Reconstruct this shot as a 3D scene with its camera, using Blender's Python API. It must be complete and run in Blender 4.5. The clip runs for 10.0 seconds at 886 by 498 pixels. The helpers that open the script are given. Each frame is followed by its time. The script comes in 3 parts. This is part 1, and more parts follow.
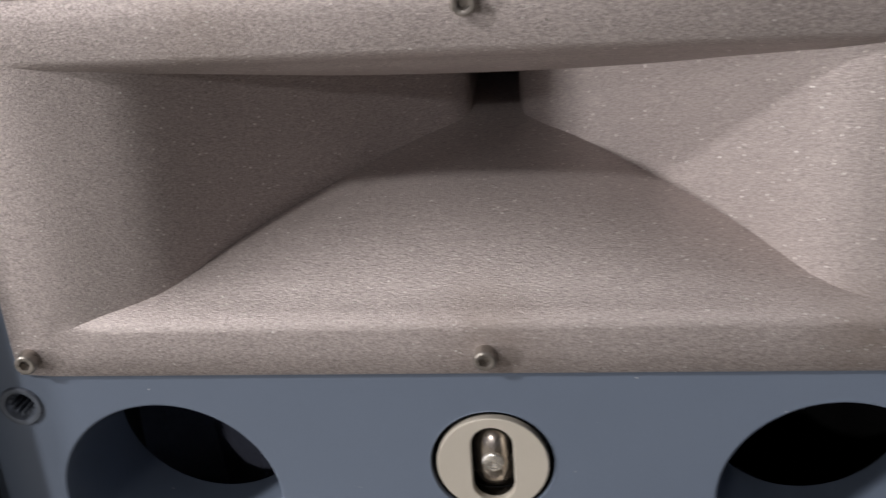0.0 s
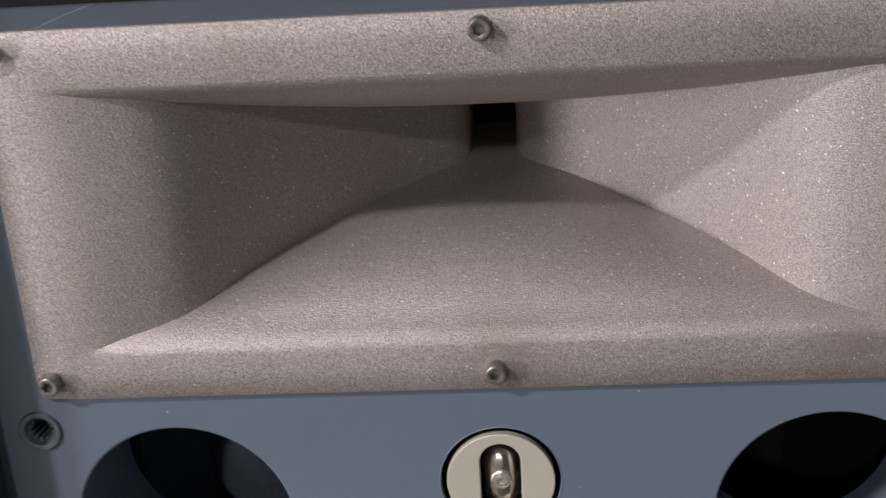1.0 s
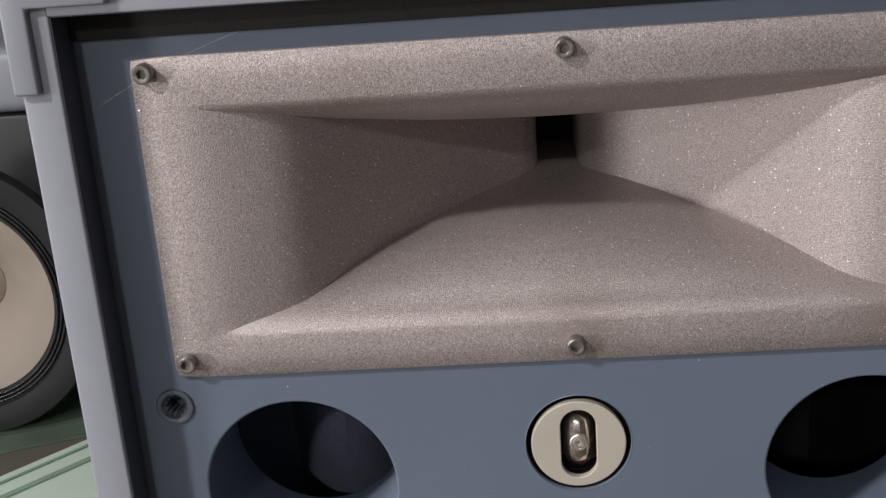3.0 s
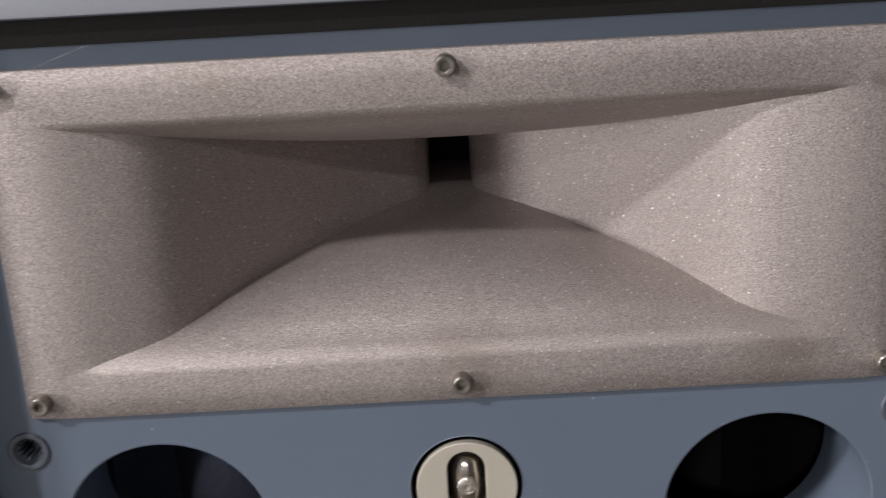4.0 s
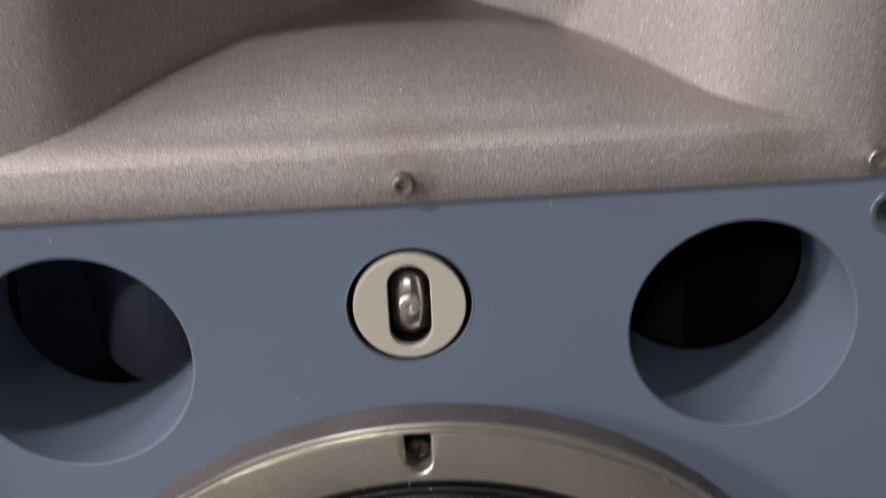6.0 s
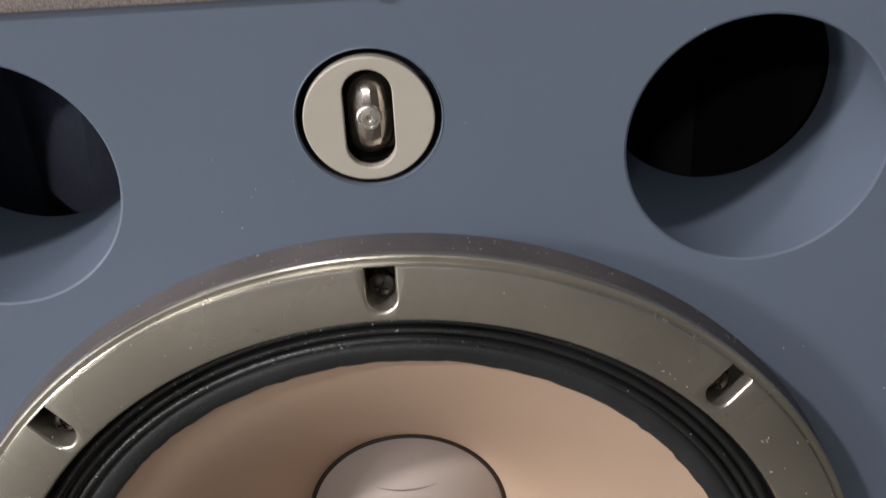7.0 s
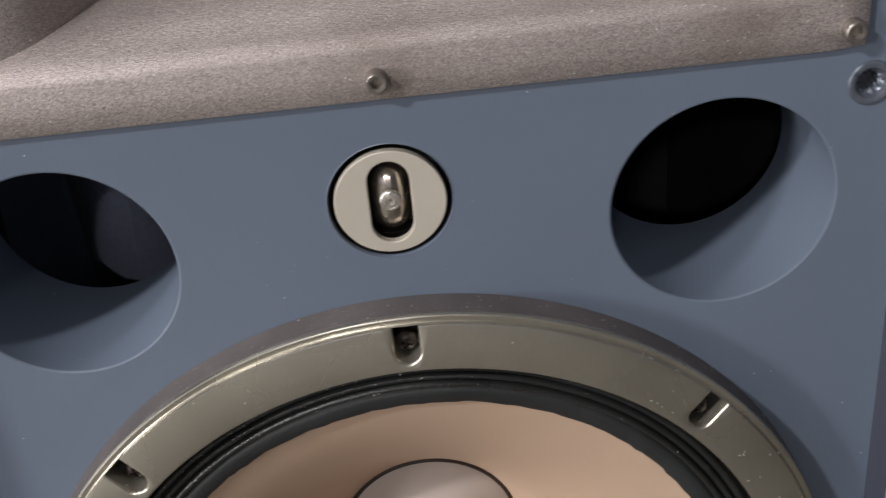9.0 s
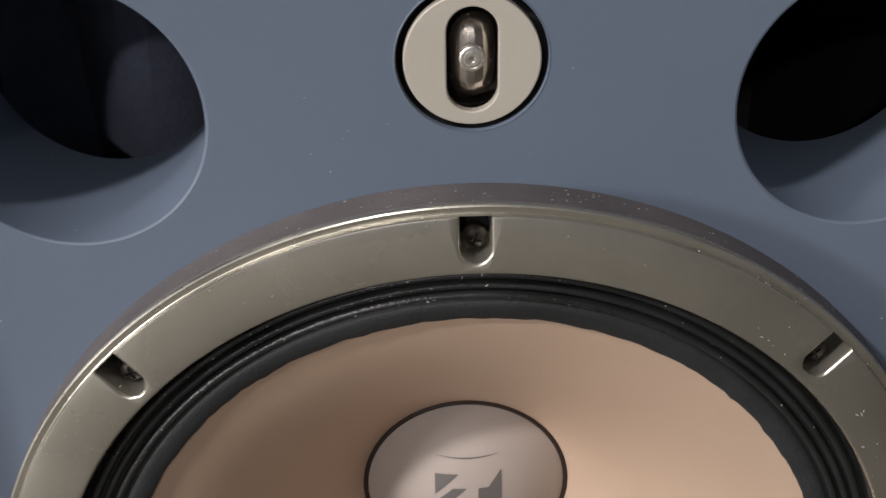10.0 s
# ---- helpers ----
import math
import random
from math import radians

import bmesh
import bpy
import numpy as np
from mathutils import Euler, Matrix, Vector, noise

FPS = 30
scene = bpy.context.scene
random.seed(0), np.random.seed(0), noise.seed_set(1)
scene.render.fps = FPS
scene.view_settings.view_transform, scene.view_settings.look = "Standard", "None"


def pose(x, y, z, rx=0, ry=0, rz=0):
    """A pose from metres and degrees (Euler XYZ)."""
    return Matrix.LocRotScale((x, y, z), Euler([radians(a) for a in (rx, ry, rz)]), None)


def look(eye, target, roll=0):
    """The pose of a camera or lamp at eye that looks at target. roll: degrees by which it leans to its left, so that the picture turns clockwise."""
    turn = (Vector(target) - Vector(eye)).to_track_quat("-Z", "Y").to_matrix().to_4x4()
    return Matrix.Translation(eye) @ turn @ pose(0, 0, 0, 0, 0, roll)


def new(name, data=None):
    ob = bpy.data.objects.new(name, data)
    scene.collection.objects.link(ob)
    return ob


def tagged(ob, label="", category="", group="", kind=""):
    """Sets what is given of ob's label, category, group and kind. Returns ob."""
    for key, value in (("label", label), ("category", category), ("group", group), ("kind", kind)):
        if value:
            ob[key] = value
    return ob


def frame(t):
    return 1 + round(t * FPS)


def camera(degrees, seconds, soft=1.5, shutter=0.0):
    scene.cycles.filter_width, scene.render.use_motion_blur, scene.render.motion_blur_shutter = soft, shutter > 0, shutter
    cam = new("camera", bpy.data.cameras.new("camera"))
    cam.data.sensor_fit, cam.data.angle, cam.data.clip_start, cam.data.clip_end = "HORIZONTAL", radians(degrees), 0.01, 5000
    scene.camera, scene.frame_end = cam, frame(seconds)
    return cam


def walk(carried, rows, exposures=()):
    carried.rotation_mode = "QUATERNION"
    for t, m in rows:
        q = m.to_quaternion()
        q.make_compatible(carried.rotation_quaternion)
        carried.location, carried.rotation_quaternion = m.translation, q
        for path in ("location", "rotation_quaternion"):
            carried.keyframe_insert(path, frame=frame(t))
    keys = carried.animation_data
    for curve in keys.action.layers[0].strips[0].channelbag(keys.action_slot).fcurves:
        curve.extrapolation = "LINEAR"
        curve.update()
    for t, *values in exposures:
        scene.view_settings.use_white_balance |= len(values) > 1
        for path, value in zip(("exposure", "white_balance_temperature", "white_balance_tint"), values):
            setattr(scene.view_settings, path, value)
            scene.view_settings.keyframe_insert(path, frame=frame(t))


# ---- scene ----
cam = camera(40.36, 10.0, soft=1.3, shutter=0.4)
# seconds, eye x y z in metres, yaw, pitch, roll in degrees
PATH = [
    (0.0, 0.0367, -0.3971, 0.7866, 7.24, -26.81, -4.36),
    (0.5, 0.0607, -0.4290, 0.7746, 5.17, -23.89, -3.57),
    (1.0, 0.0148, -0.4379, 0.7650, 4.34, -21.52, -3.59),
    (1.5, 0.0074, -0.4778, 0.7676, 4.12, -20.08, -3.50),
    (2.0, 0.0150, -0.5164, 0.7712, 4.21, -19.69, -4.97),
    (2.2, -0.0013, -0.5308, 0.7832, 3.96, -20.09, -4.85),
    (3.3, -0.0242, -0.5158, 0.7657, 3.69, -18.65, -4.03),
    (3.5, -0.0159, -0.5092, 0.7675, 3.23, -18.64, -3.85),
    (4.0, -0.0006, -0.4826, 0.7640, 0.51, -18.77, -3.20),
    (4.5, 0.0214, -0.4646, 0.7585, -0.35, -18.86, -2.85),
    (5.0, 0.0177, -0.4567, 0.7514, -0.79, -18.87, -2.76),
    (5.5, 0.0074, -0.4661, 0.7472, -0.69, -19.97, -2.87),
    (6.0, 0.0018, -0.4412, 0.6955, -1.65, -22.83, -2.62),
    (6.2, 0.0230, -0.4091, 0.6897, 0.21, -26.31, -2.58),
    (7.3, 0.0147, -0.3856, 0.6409, -1.12, -30.30, -3.30),
    (7.5, 0.0122, -0.3844, 0.6443, -1.33, -31.30, -3.25),
    (8.0, 0.0181, -0.4120, 0.6525, -0.89, -29.53, -3.53),
    (8.5, 0.0271, -0.4063, 0.6801, -0.92, -30.18, -5.58),
    (9.0, 0.0070, -0.4342, 0.7096, -1.62, -29.79, -5.53),
    (9.3, -0.0209, -0.4255, 0.6930, -1.28, -30.87, -1.41),
    (9.5, -0.0273, -0.4087, 0.6671, -0.71, -31.31, -0.47),
    (10.0, -0.0197, -0.3755, 0.6279, -1.38, -29.66, -0.91),
]
walk(cam, [(t, pose(x, y, z, 90 + pitch, 0, yaw) @ pose(0, 0, 0, 0, 0, roll)) for t, x, y, z, yaw, pitch, roll in PATH])

# ---- world and lamps ----
world = bpy.data.worlds.new("room_air")
scene.world = world
world.use_nodes = True
world.node_tree.nodes["Background"].inputs[0].default_value = (0.8, 0.88, 1.0, 1)
world.node_tree.nodes["Background"].inputs[1].default_value = 0.02


def area_lamp(name, place, target, size_x, size_y, watts, colour):
    data = bpy.data.lights.new(name, "AREA")
    data.shape, data.size, data.size_y = "RECTANGLE", size_x, size_y
    data.energy, data.color = watts, colour
    ob = new(name, data)
    ob.matrix_world = look(place, target)
    return ob


KEY = (-2.38, -2.04, 2.945)
WINDOW = (-2.985, -1.66, 0.86)
FILL = (-1.07, -4.70, 2.945)
area_lamp("lamp_key", KEY, (KEY[0], KEY[1], 0), 0.28, 0.28, 166, (1.0, 0.97, 0.97))
area_lamp("lamp_window", WINDOW, (0, 0, 0.55), 0.40, 0.52, 48, (1.0, 0.965, 0.965))
area_lamp("lamp_fill", FILL, (FILL[0], FILL[1], 0), 0.28, 0.28, 100, (1.0, 0.97, 0.97))


# ---- materials ----
def material(name, colour, rough=0.5, metal=0.0, spread=0.12, grain=400.0, bump=0.05, blotch=9.0, rough_spread=0.1,
             stain=None, stain_scale=6.0, stain_at=0.62, dust=0.0, dust_scale=170.0, coat=0.0, stretch=(1, 1, 1)):
    """Paint, metal or cloth: base colour with broad and fine variation, grain relief, optional stains and dust specks."""
    mat = bpy.data.materials.new(name)
    mat.use_nodes = True
    nt = mat.node_tree
    nodes, link = nt.nodes, nt.links.new
    bsdf = nodes["Principled BSDF"]
    coord = nodes.new("ShaderNodeTexCoord")
    scaled = nodes.new("ShaderNodeMapping")
    scaled.inputs["Scale"].default_value = stretch
    link(coord.outputs["Object"], scaled.inputs[0])

    def noise_tex(scale, detail, src=scaled):
        n = nodes.new("ShaderNodeTexNoise")
        n.inputs["Scale"].default_value, n.inputs["Detail"].default_value = scale, detail
        link(src.outputs[0] if src is scaled else src, n.inputs["Vector"])
        return n

    def mapped(src, a, b, c, d):
        m = nodes.new("ShaderNodeMapRange")
        for i, v in enumerate((a, b, c, d)):
            m.inputs[i + 1].default_value = v
        link(src, m.inputs[0])
        return m.outputs[0]

    def mix(fac, a, b):
        m = nodes.new("ShaderNodeMix")
        m.data_type = "RGBA"
        if isinstance(fac, float):
            m.inputs[0].default_value = fac
        else:
            link(fac, m.inputs[0])
        for i, v in ((6, a), (7, b)):
            if isinstance(v, tuple):
                m.inputs[i].default_value = v
            else:
                link(v, m.inputs[i])
        return m.outputs[2]

    big, fine = noise_tex(blotch, 4), noise_tex(grain, 3)
    dark = tuple(c * (1 - spread) for c in colour) + (1,)
    light = tuple(min(1, c * (1 + spread)) for c in colour) + (1,)
    col = mix(mapped(big.outputs[0], 0.3, 0.7, 0, 1), dark, light)
    col = mix(mapped(fine.outputs[0], 0.35, 0.65, 0.0, 0.5), col, mix(0.5, col, dark))
    rough_socket = mapped(big.outputs[0], 0.3, 0.7, max(0.02, rough - rough_spread), min(1, rough + rough_spread))
    if stain:
        s = noise_tex(stain_scale, 5)
        col = mix(mapped(s.outputs[0], stain_at, stain_at + 0.12, 0, 0.75), col, stain + (1,))
    if dust:
        v = nodes.new("ShaderNodeTexVoronoi")
        v.inputs["Scale"].default_value = dust_scale
        link(coord.outputs["Object"], v.inputs["Vector"])
        near = mapped(v.outputs["Distance"], 0.05, 0.11, 1, 0)
        some = nodes.new("ShaderNodeSeparateColor")
        link(v.outputs["Color"], some.inputs[0])
        pick = mapped(some.outputs[0], 1 - dust, 1 - dust + 0.001, 0, 1)
        both = nodes.new("ShaderNodeMath")
        both.operation = "MULTIPLY"
        link(near, both.inputs[0])
        link(pick, both.inputs[1])
        col = mix(both.outputs[0], col, (0.62, 0.6, 0.56, 1))
    link(col, bsdf.inputs["Base Color"])
    link(rough_socket, bsdf.inputs["Roughness"])
    bsdf.inputs["Metallic"].default_value = metal
    bsdf.inputs["Coat Weight"].default_value = coat
    if bump:
        b = nodes.new("ShaderNodeBump")
        b.inputs["Strength"].default_value, b.inputs["Distance"].default_value = bump, 0.001
        link(fine.outputs[0], b.inputs["Height"])
        link(b.outputs[0], bsdf.inputs["Normal"])
    return mat


def sparkle_paint(name, colour):
    """Coarse hammer-grained metallic paint: pebbled relief, tiny bright flakes, faint brown handling stains."""
    mat = material(name, colour, rough=0.48, metal=0.55, spread=0.06, grain=1900, bump=0.44, blotch=7,
                   stain=(0.20, 0.155, 0.115), stain_scale=11, stain_at=0.64)
    nt = mat.node_tree
    nodes, link = nt.nodes, nt.links.new
    bsdf = nodes["Principled BSDF"]
    coord = [n for n in nodes if n.type == "TEX_COORD"][0]
    base = bsdf.inputs["Base Color"].links[0].from_socket
    pepper = nodes.new("ShaderNodeTexNoise")
    pepper.inputs["Scale"].default_value, pepper.inputs["Detail"].default_value = 1700, 2
    link(coord.outputs["Object"], pepper.inputs["Vector"])
    shade = nodes.new("ShaderNodeMapRange")
    for i, val in enumerate((0.30, 0.70, 0.60, 1.42)):
        shade.inputs[i + 1].default_value = val
    link(pepper.outputs[0], shade.inputs[0])
    peppered = nodes.new("ShaderNodeVectorMath")
    peppered.operation = "SCALE"
    link(base, peppered.inputs[0])
    link(shade.outputs[0], peppered.inputs["Scale"])
    # smudges: one small and dark inside the flare, soft brown ones on the flange
    col = peppered.outputs[0]
    wobble = nodes.new("ShaderNodeTexNoise")
    wobble.inputs["Scale"].default_value = 90
    link(coord.outputs["Object"], wobble.inputs["Vector"])
    for place, r0, r1, weight, tone in (((-0.0756, 0.0517, 0.6055), 0.0010, 0.0050, 0.6, (0.10, 0.085, 0.075, 1)),
                                        ((0.1420, -0.0033, 0.5440), 0.002, 0.028, 0.46, (0.22, 0.175, 0.145, 1)),
                                        ((0.0020, -0.0033, 0.5460), 0.002, 0.032, 0.42, (0.24, 0.19, 0.16, 1)),
                                        ((0.1750, -0.0033, 0.6630), 0.0005, 0.0060, 0.5, (0.17, 0.145, 0.125, 1)),
                                        ((-0.0900, -0.0033, 0.6750), 0.002, 0.030, 0.2, (0.26, 0.21, 0.17, 1))):
        away = nodes.new("ShaderNodeVectorMath")
        away.operation = "DISTANCE"
        away.inputs[1].default_value = place
        link(coord.outputs["Object"], away.inputs[0])
        near = nodes.new("ShaderNodeMapRange")
        for i, val in enumerate((r0, r1, weight, 0.0)):
            near.inputs[i + 1].default_value = val
        link(away.outputs["Value"], near.inputs[0])
        ragged = nodes.new("ShaderNodeMath")
        ragged.operation = "MULTIPLY"
        link(near.outputs[0], ragged.inputs[0])
        spread_out = nodes.new("ShaderNodeMapRange")
        for i, val in enumerate((0.3, 0.6, 0.45, 1.25)):
            spread_out.inputs[i + 1].default_value = val
        link(wobble.outputs[0], spread_out.inputs[0])
        link(spread_out.outputs[0], ragged.inputs[1])
        smudged = nodes.new("ShaderNodeMix")
        smudged.data_type = "RGBA"
        link(ragged.outputs[0], smudged.inputs[0])
        link(col, smudged.inputs[6])
        smudged.inputs[7].default_value = tone
        col = smudged.outputs[2]
    link(col, bsdf.inputs["Base Color"])
    v = nodes.new("ShaderNodeTexVoronoi")
    v.inputs["Scale"].default_value = 620
    link(coord.outputs["Object"], v.inputs["Vector"])
    sep = nodes.new("ShaderNodeSeparateColor")
    link(v.outputs["Color"], sep.inputs[0])
    pick = nodes.new("ShaderNodeMapRange")
    for i, val in enumerate((0.93, 0.935, 0.0, 1.0)):
        pick.inputs[i + 1].default_value = val
    link(sep.outputs[0], pick.inputs[0])
    spot = nodes.new("ShaderNodeMapRange")
    for i, val in enumerate((0.19, 0.30, 0.85, 0.0)):
        spot.inputs[i + 1].default_value = val
    link(v.outputs["Distance"], spot.inputs[0])
    flake = nodes.new("ShaderNodeMath")
    flake.operation = "MULTIPLY"
    link(pick.outputs[0], flake.inputs[0])
    link(spot.outputs[0], flake.inputs[1])
    # each flake lies at its own slant
    tilt = nodes.new("ShaderNodeVectorMath")
    tilt.operation = "SUBTRACT"
    tilt.inputs[1].default_value = (0.5, 0.5, 0.5)
    link(v.outputs["Color"], tilt.inputs[0])
    size = nodes.new("ShaderNodeVectorMath")
    size.operation = "SCALE"
    size.inputs["Scale"].default_value = 0.9
    link(tilt.outputs[0], size.inputs[0])
    geo = nodes.new("ShaderNodeNewGeometry")
    add = nodes.new("ShaderNodeVectorMath")
    add.operation = "ADD"
    link(geo.outputs["Normal"], add.inputs[0])
    link(size.outputs[0], add.inputs[1])
    norm = nodes.new("ShaderNodeVectorMath")
    norm.operation = "NORMALIZE"
    link(add.outputs[0], norm.inputs[0])
    glint = nodes.new("ShaderNodeBsdfPrincipled")
    glint.inputs["Base Color"].default_value = (0.95, 0.92, 0.88, 1)
    glint.inputs["Metallic"].default_value, glint.inputs["Roughness"].default_value = 0.2, 0.3
    link(norm.outputs[0], glint.inputs["Normal"])
    both = nodes.new("ShaderNodeMixShader")
    link(flake.outputs[0], both.inputs[0])
    link(bsdf.outputs[0], both.inputs[1])
    link(glint.outputs[0], both.inputs[2])
    link(both.outputs[0], nodes["Material Output"].inputs[0])
    return mat


M_HORN = sparkle_paint("sparkle_beige_paint", (0.405, 0.354, 0.335))
M_BLUE = material("blue_grey_satin_paint", (0.128, 0.157, 0.207), rough=0.37, spread=0.06, grain=700, bump=0.03, blotch=5,
                  dust=0.02, dust_scale=260)
M_CASE = material("light_grey_case_paint", (0.26, 0.268, 0.305), rough=0.45, spread=0.06, grain=500, bump=0.08, blotch=8)
M_RING = material("champagne_cast_metal", (0.52, 0.49, 0.42), rough=0.28, metal=0.88, spread=0.10, grain=350, bump=0.03, blotch=14,
                  stain=(0.26, 0.23, 0.19), stain_scale=16, stain_at=0.72, dust=0.03, dust_scale=240)
M_FACE = material("champagne_anodised_plate", (0.60, 0.55, 0.47), rough=0.45, metal=0.35, spread=0.05, grain=900, bump=0.03, dust=0.02, dust_scale=500)
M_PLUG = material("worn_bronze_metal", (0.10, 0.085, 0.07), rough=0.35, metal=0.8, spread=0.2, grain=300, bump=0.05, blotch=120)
M_SHINE = material("polished_bronze", (0.46, 0.41, 0.36), rough=0.2, metal=0.95, spread=0.12, grain=600, bump=0.05, blotch=150)
M_BOSS = material("bright_turned_steel", (0.82, 0.79, 0.74), rough=0.28, metal=0.9, spread=0.08, grain=900, bump=0.05, blotch=200)
M_STEEL = material("dull_steel", (0.33, 0.30, 0.27), rough=0.36, metal=0.8, spread=0.25, grain=900, bump=0.1, blotch=300)
M_ZINC = material("zinc_insert", (0.15, 0.17, 0.205), rough=0.36, metal=0.5, spread=0.2, grain=900, bump=0.06, blotch=200)
M_GASKET = material("dusty_gasket", (0.125, 0.108, 0.105), rough=0.55, spread=0.2, grain=300, bump=0.15, blotch=40, dust=0.3, dust_scale=520)
M_BAND = material("black_band", (0.018, 0.017, 0.016), rough=0.95, spread=0.3, grain=900, bump=0.4, blotch=60)
# deeper than the front board's blue: shade put into the rebate's colour
M_LINE = material("navy_rebate_shade", (0.055, 0.060, 0.082), rough=0.5, spread=0.12, grain=500, bump=0.06, blotch=10)
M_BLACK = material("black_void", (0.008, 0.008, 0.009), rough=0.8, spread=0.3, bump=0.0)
M_RUBBER = material("black_doped_cloth", (0.016, 0.017, 0.017), rough=0.32, spread=0.3, grain=900, bump=0.3, blotch=30, dust=0.09, dust_scale=330)
M_GLUE = material("dark_doped_edge", (0.020, 0.022, 0.023), rough=0.55, spread=0.25, grain=700, bump=0.3, blotch=30)
# loose woofer's paper: colour toned down because the lamp lights it too strongly
M_DULL = material("dimmed_grey_tan_paper", (0.27, 0.225, 0.185), rough=0.7, spread=0.08, grain=500, bump=0.05, blotch=12)
M_CONE = material("tan_paper_cone", (0.50, 0.358, 0.260), rough=0.6, spread=0.05, grain=500, bump=0.05, blotch=12)
M_CAP = material("greige_dust_cap", (0.45, 0.38, 0.335), rough=0.5, spread=0.04, grain=500, bump=0.04, blotch=25)
M_BEAD = material("dark_brown_bead", (0.025, 0.013, 0.008), rough=0.5, spread=0.3, grain=500, bump=0.1)
M_INK = material("grey_print", (0.15, 0.135, 0.125), rough=0.55, spread=0.05, bump=0.0)
M_SCREW = material("black_oxide_screw", (0.035, 0.028, 0.024), rough=0.45, metal=0.6, spread=0.3, grain=900, bump=0.1, blotch=300)
M_WAD = material("navy_damping_felt", (0.10, 0.11, 0.155), rough=0.95, spread=0.4, grain=300, bump=0.6, blotch=14)
M_FIBRE = material("pale_lint", (0.4, 0.39, 0.37), rough=0.8, bump=0.0)
M_FLOOR = material("brown_grey_floor_covering", (0.115, 0.105, 0.085), rough=0.55, spread=0.2, grain=60, bump=0.1, blotch=3)
M_MAT = material("dark_green_rubber", (0.075, 0.105, 0.075), rough=0.5, spread=0.2, grain=150, bump=0.1, blotch=8)
M_SHEET = material("pale_green_board", (0.56, 0.68, 0.57), rough=0.6, spread=0.06, grain=200, bump=0.05, blotch=6)
M_STRIPE = material("mid_green_edge", (0.22, 0.32, 0.24), rough=0.6, spread=0.1, grain=200, bump=0.05)
M_WALL = material("off_white_wall_paint", (0.20, 0.20, 0.215), rough=0.85, spread=0.04, grain=120, bump=0.1, blotch=1.5)
M_CEIL = material("white_ceiling_paint", (0.38, 0.38, 0.39), rough=0.9, spread=0.03, grain=120, bump=0.1, blotch=1.5)
M_NEAR = material("charcoal_paint", (0.02, 0.02, 0.022), rough=0.5, spread=0.2, grain=400, bump=0.08)


def lamp_glow(name, colour, power):
    mat = bpy.data.materials.new(name)
    mat.use_nodes = True
    bsdf = mat.node_tree.nodes["Principled BSDF"]
    bsdf.inputs["Base Color"].default_value = (0.8, 0.8, 0.8, 1)
    bsdf.inputs["Emission Color"].default_value = colour + (1,)
    bsdf.inputs["Emission Strength"].default_value = power
    return mat


M_DAY = lamp_glow("daylight", (0.97, 0.98, 1.0), 3.0)
M_GLOW = lamp_glow("lit_diffuser", (1.0, 0.97, 0.93), 4.0)


# ---- mesh helpers ----
def part(name, bm, mat, parent=None, label="", smooth=35):
    """Links a bmesh as one mesh object under a thing or a part."""
    me = bpy.data.meshes.new(name)
    bmesh.ops.recalc_face_normals(bm, faces=bm.faces)
    bm.to_mesh(me)
    bm.free()
    me.materials.append(mat)
    if smooth:
        for f in me.polygons:
            f.use_smooth = True
        me.set_sharp_from_angle(angle=radians(smooth))
    ob = new(name, me)
    if parent is not None:
        ob.parent = parent
    if label:
        tagged(ob, label)
    return ob


def box(x0, x1, y0, y1, z0, z1, bevel=0.0, segments=2):
    bm = bmesh.new()
    bmesh.ops.create_cube(bm, size=1)
    for v in bm.verts:
        v.co = Vector(((x0 + x1) / 2 + v.co.x * (x1 - x0), (y0 + y1) / 2 + v.co.y * (y1 - y0), (z0 + z1) / 2 + v.co.z * (z1 - z0)))
    if bevel:
        bmesh.ops.bevel(bm, geom=list(bm.edges), offset=bevel, segments=segments, profile=0.5, affect="EDGES")
    return bm


def lathe(profile, n=96, centre=(0, 0), closed=False):
    """Turns (radius, y) pairs round the axis along y through centre (x, z)."""
    bm = bmesh.new()
    rings = []
    for r, y in profile:
        if r < 1e-6:
            rings.append([bm.verts.new((centre[0], y, centre[1]))])
        else:
            rings.append([bm.verts.new((centre[0] + r * math.sin(a), y, centre[1] + r * math.cos(a)))
                          for a in (2 * math.pi * i / n for i in range(n))])
    pairs = list(zip(rings, rings[1:]))
    if closed:
        pairs.append((rings[-1], rings[0]))
    for a, b in pairs:
        for i in range(n):
            j = (i + 1) % n
            if len(a) == 1 and len(b) == 1:
                continue
            if len(a) == 1:
                bm.faces.new((a[0], b[j], b[i]))
            elif len(b) == 1:
                bm.faces.new((a[i], a[j], b[0]))
            else:
                bm.faces.new((a[i], a[j], b[j], b[i]))
    return bm


def circle(cx, cz, r, n=72):
    return [(cx + r * math.cos(2 * math.pi * i / n), cz + r * math.sin(2 * math.pi * i / n)) for i in range(n)]


def stadium(cx, cz, half_w, half_h, n=14):
    top = [(cx + half_w * math.cos(math.pi * i / n), cz + half_h - half_w + half_w * math.sin(math.pi * i / n)) for i in range(n + 1)]
    low = [(cx - half_w * math.cos(math.pi * i / n), cz - half_h + half_w - half_w * math.sin(math.pi * i / n)) for i in range(n + 1)]
    return top + low


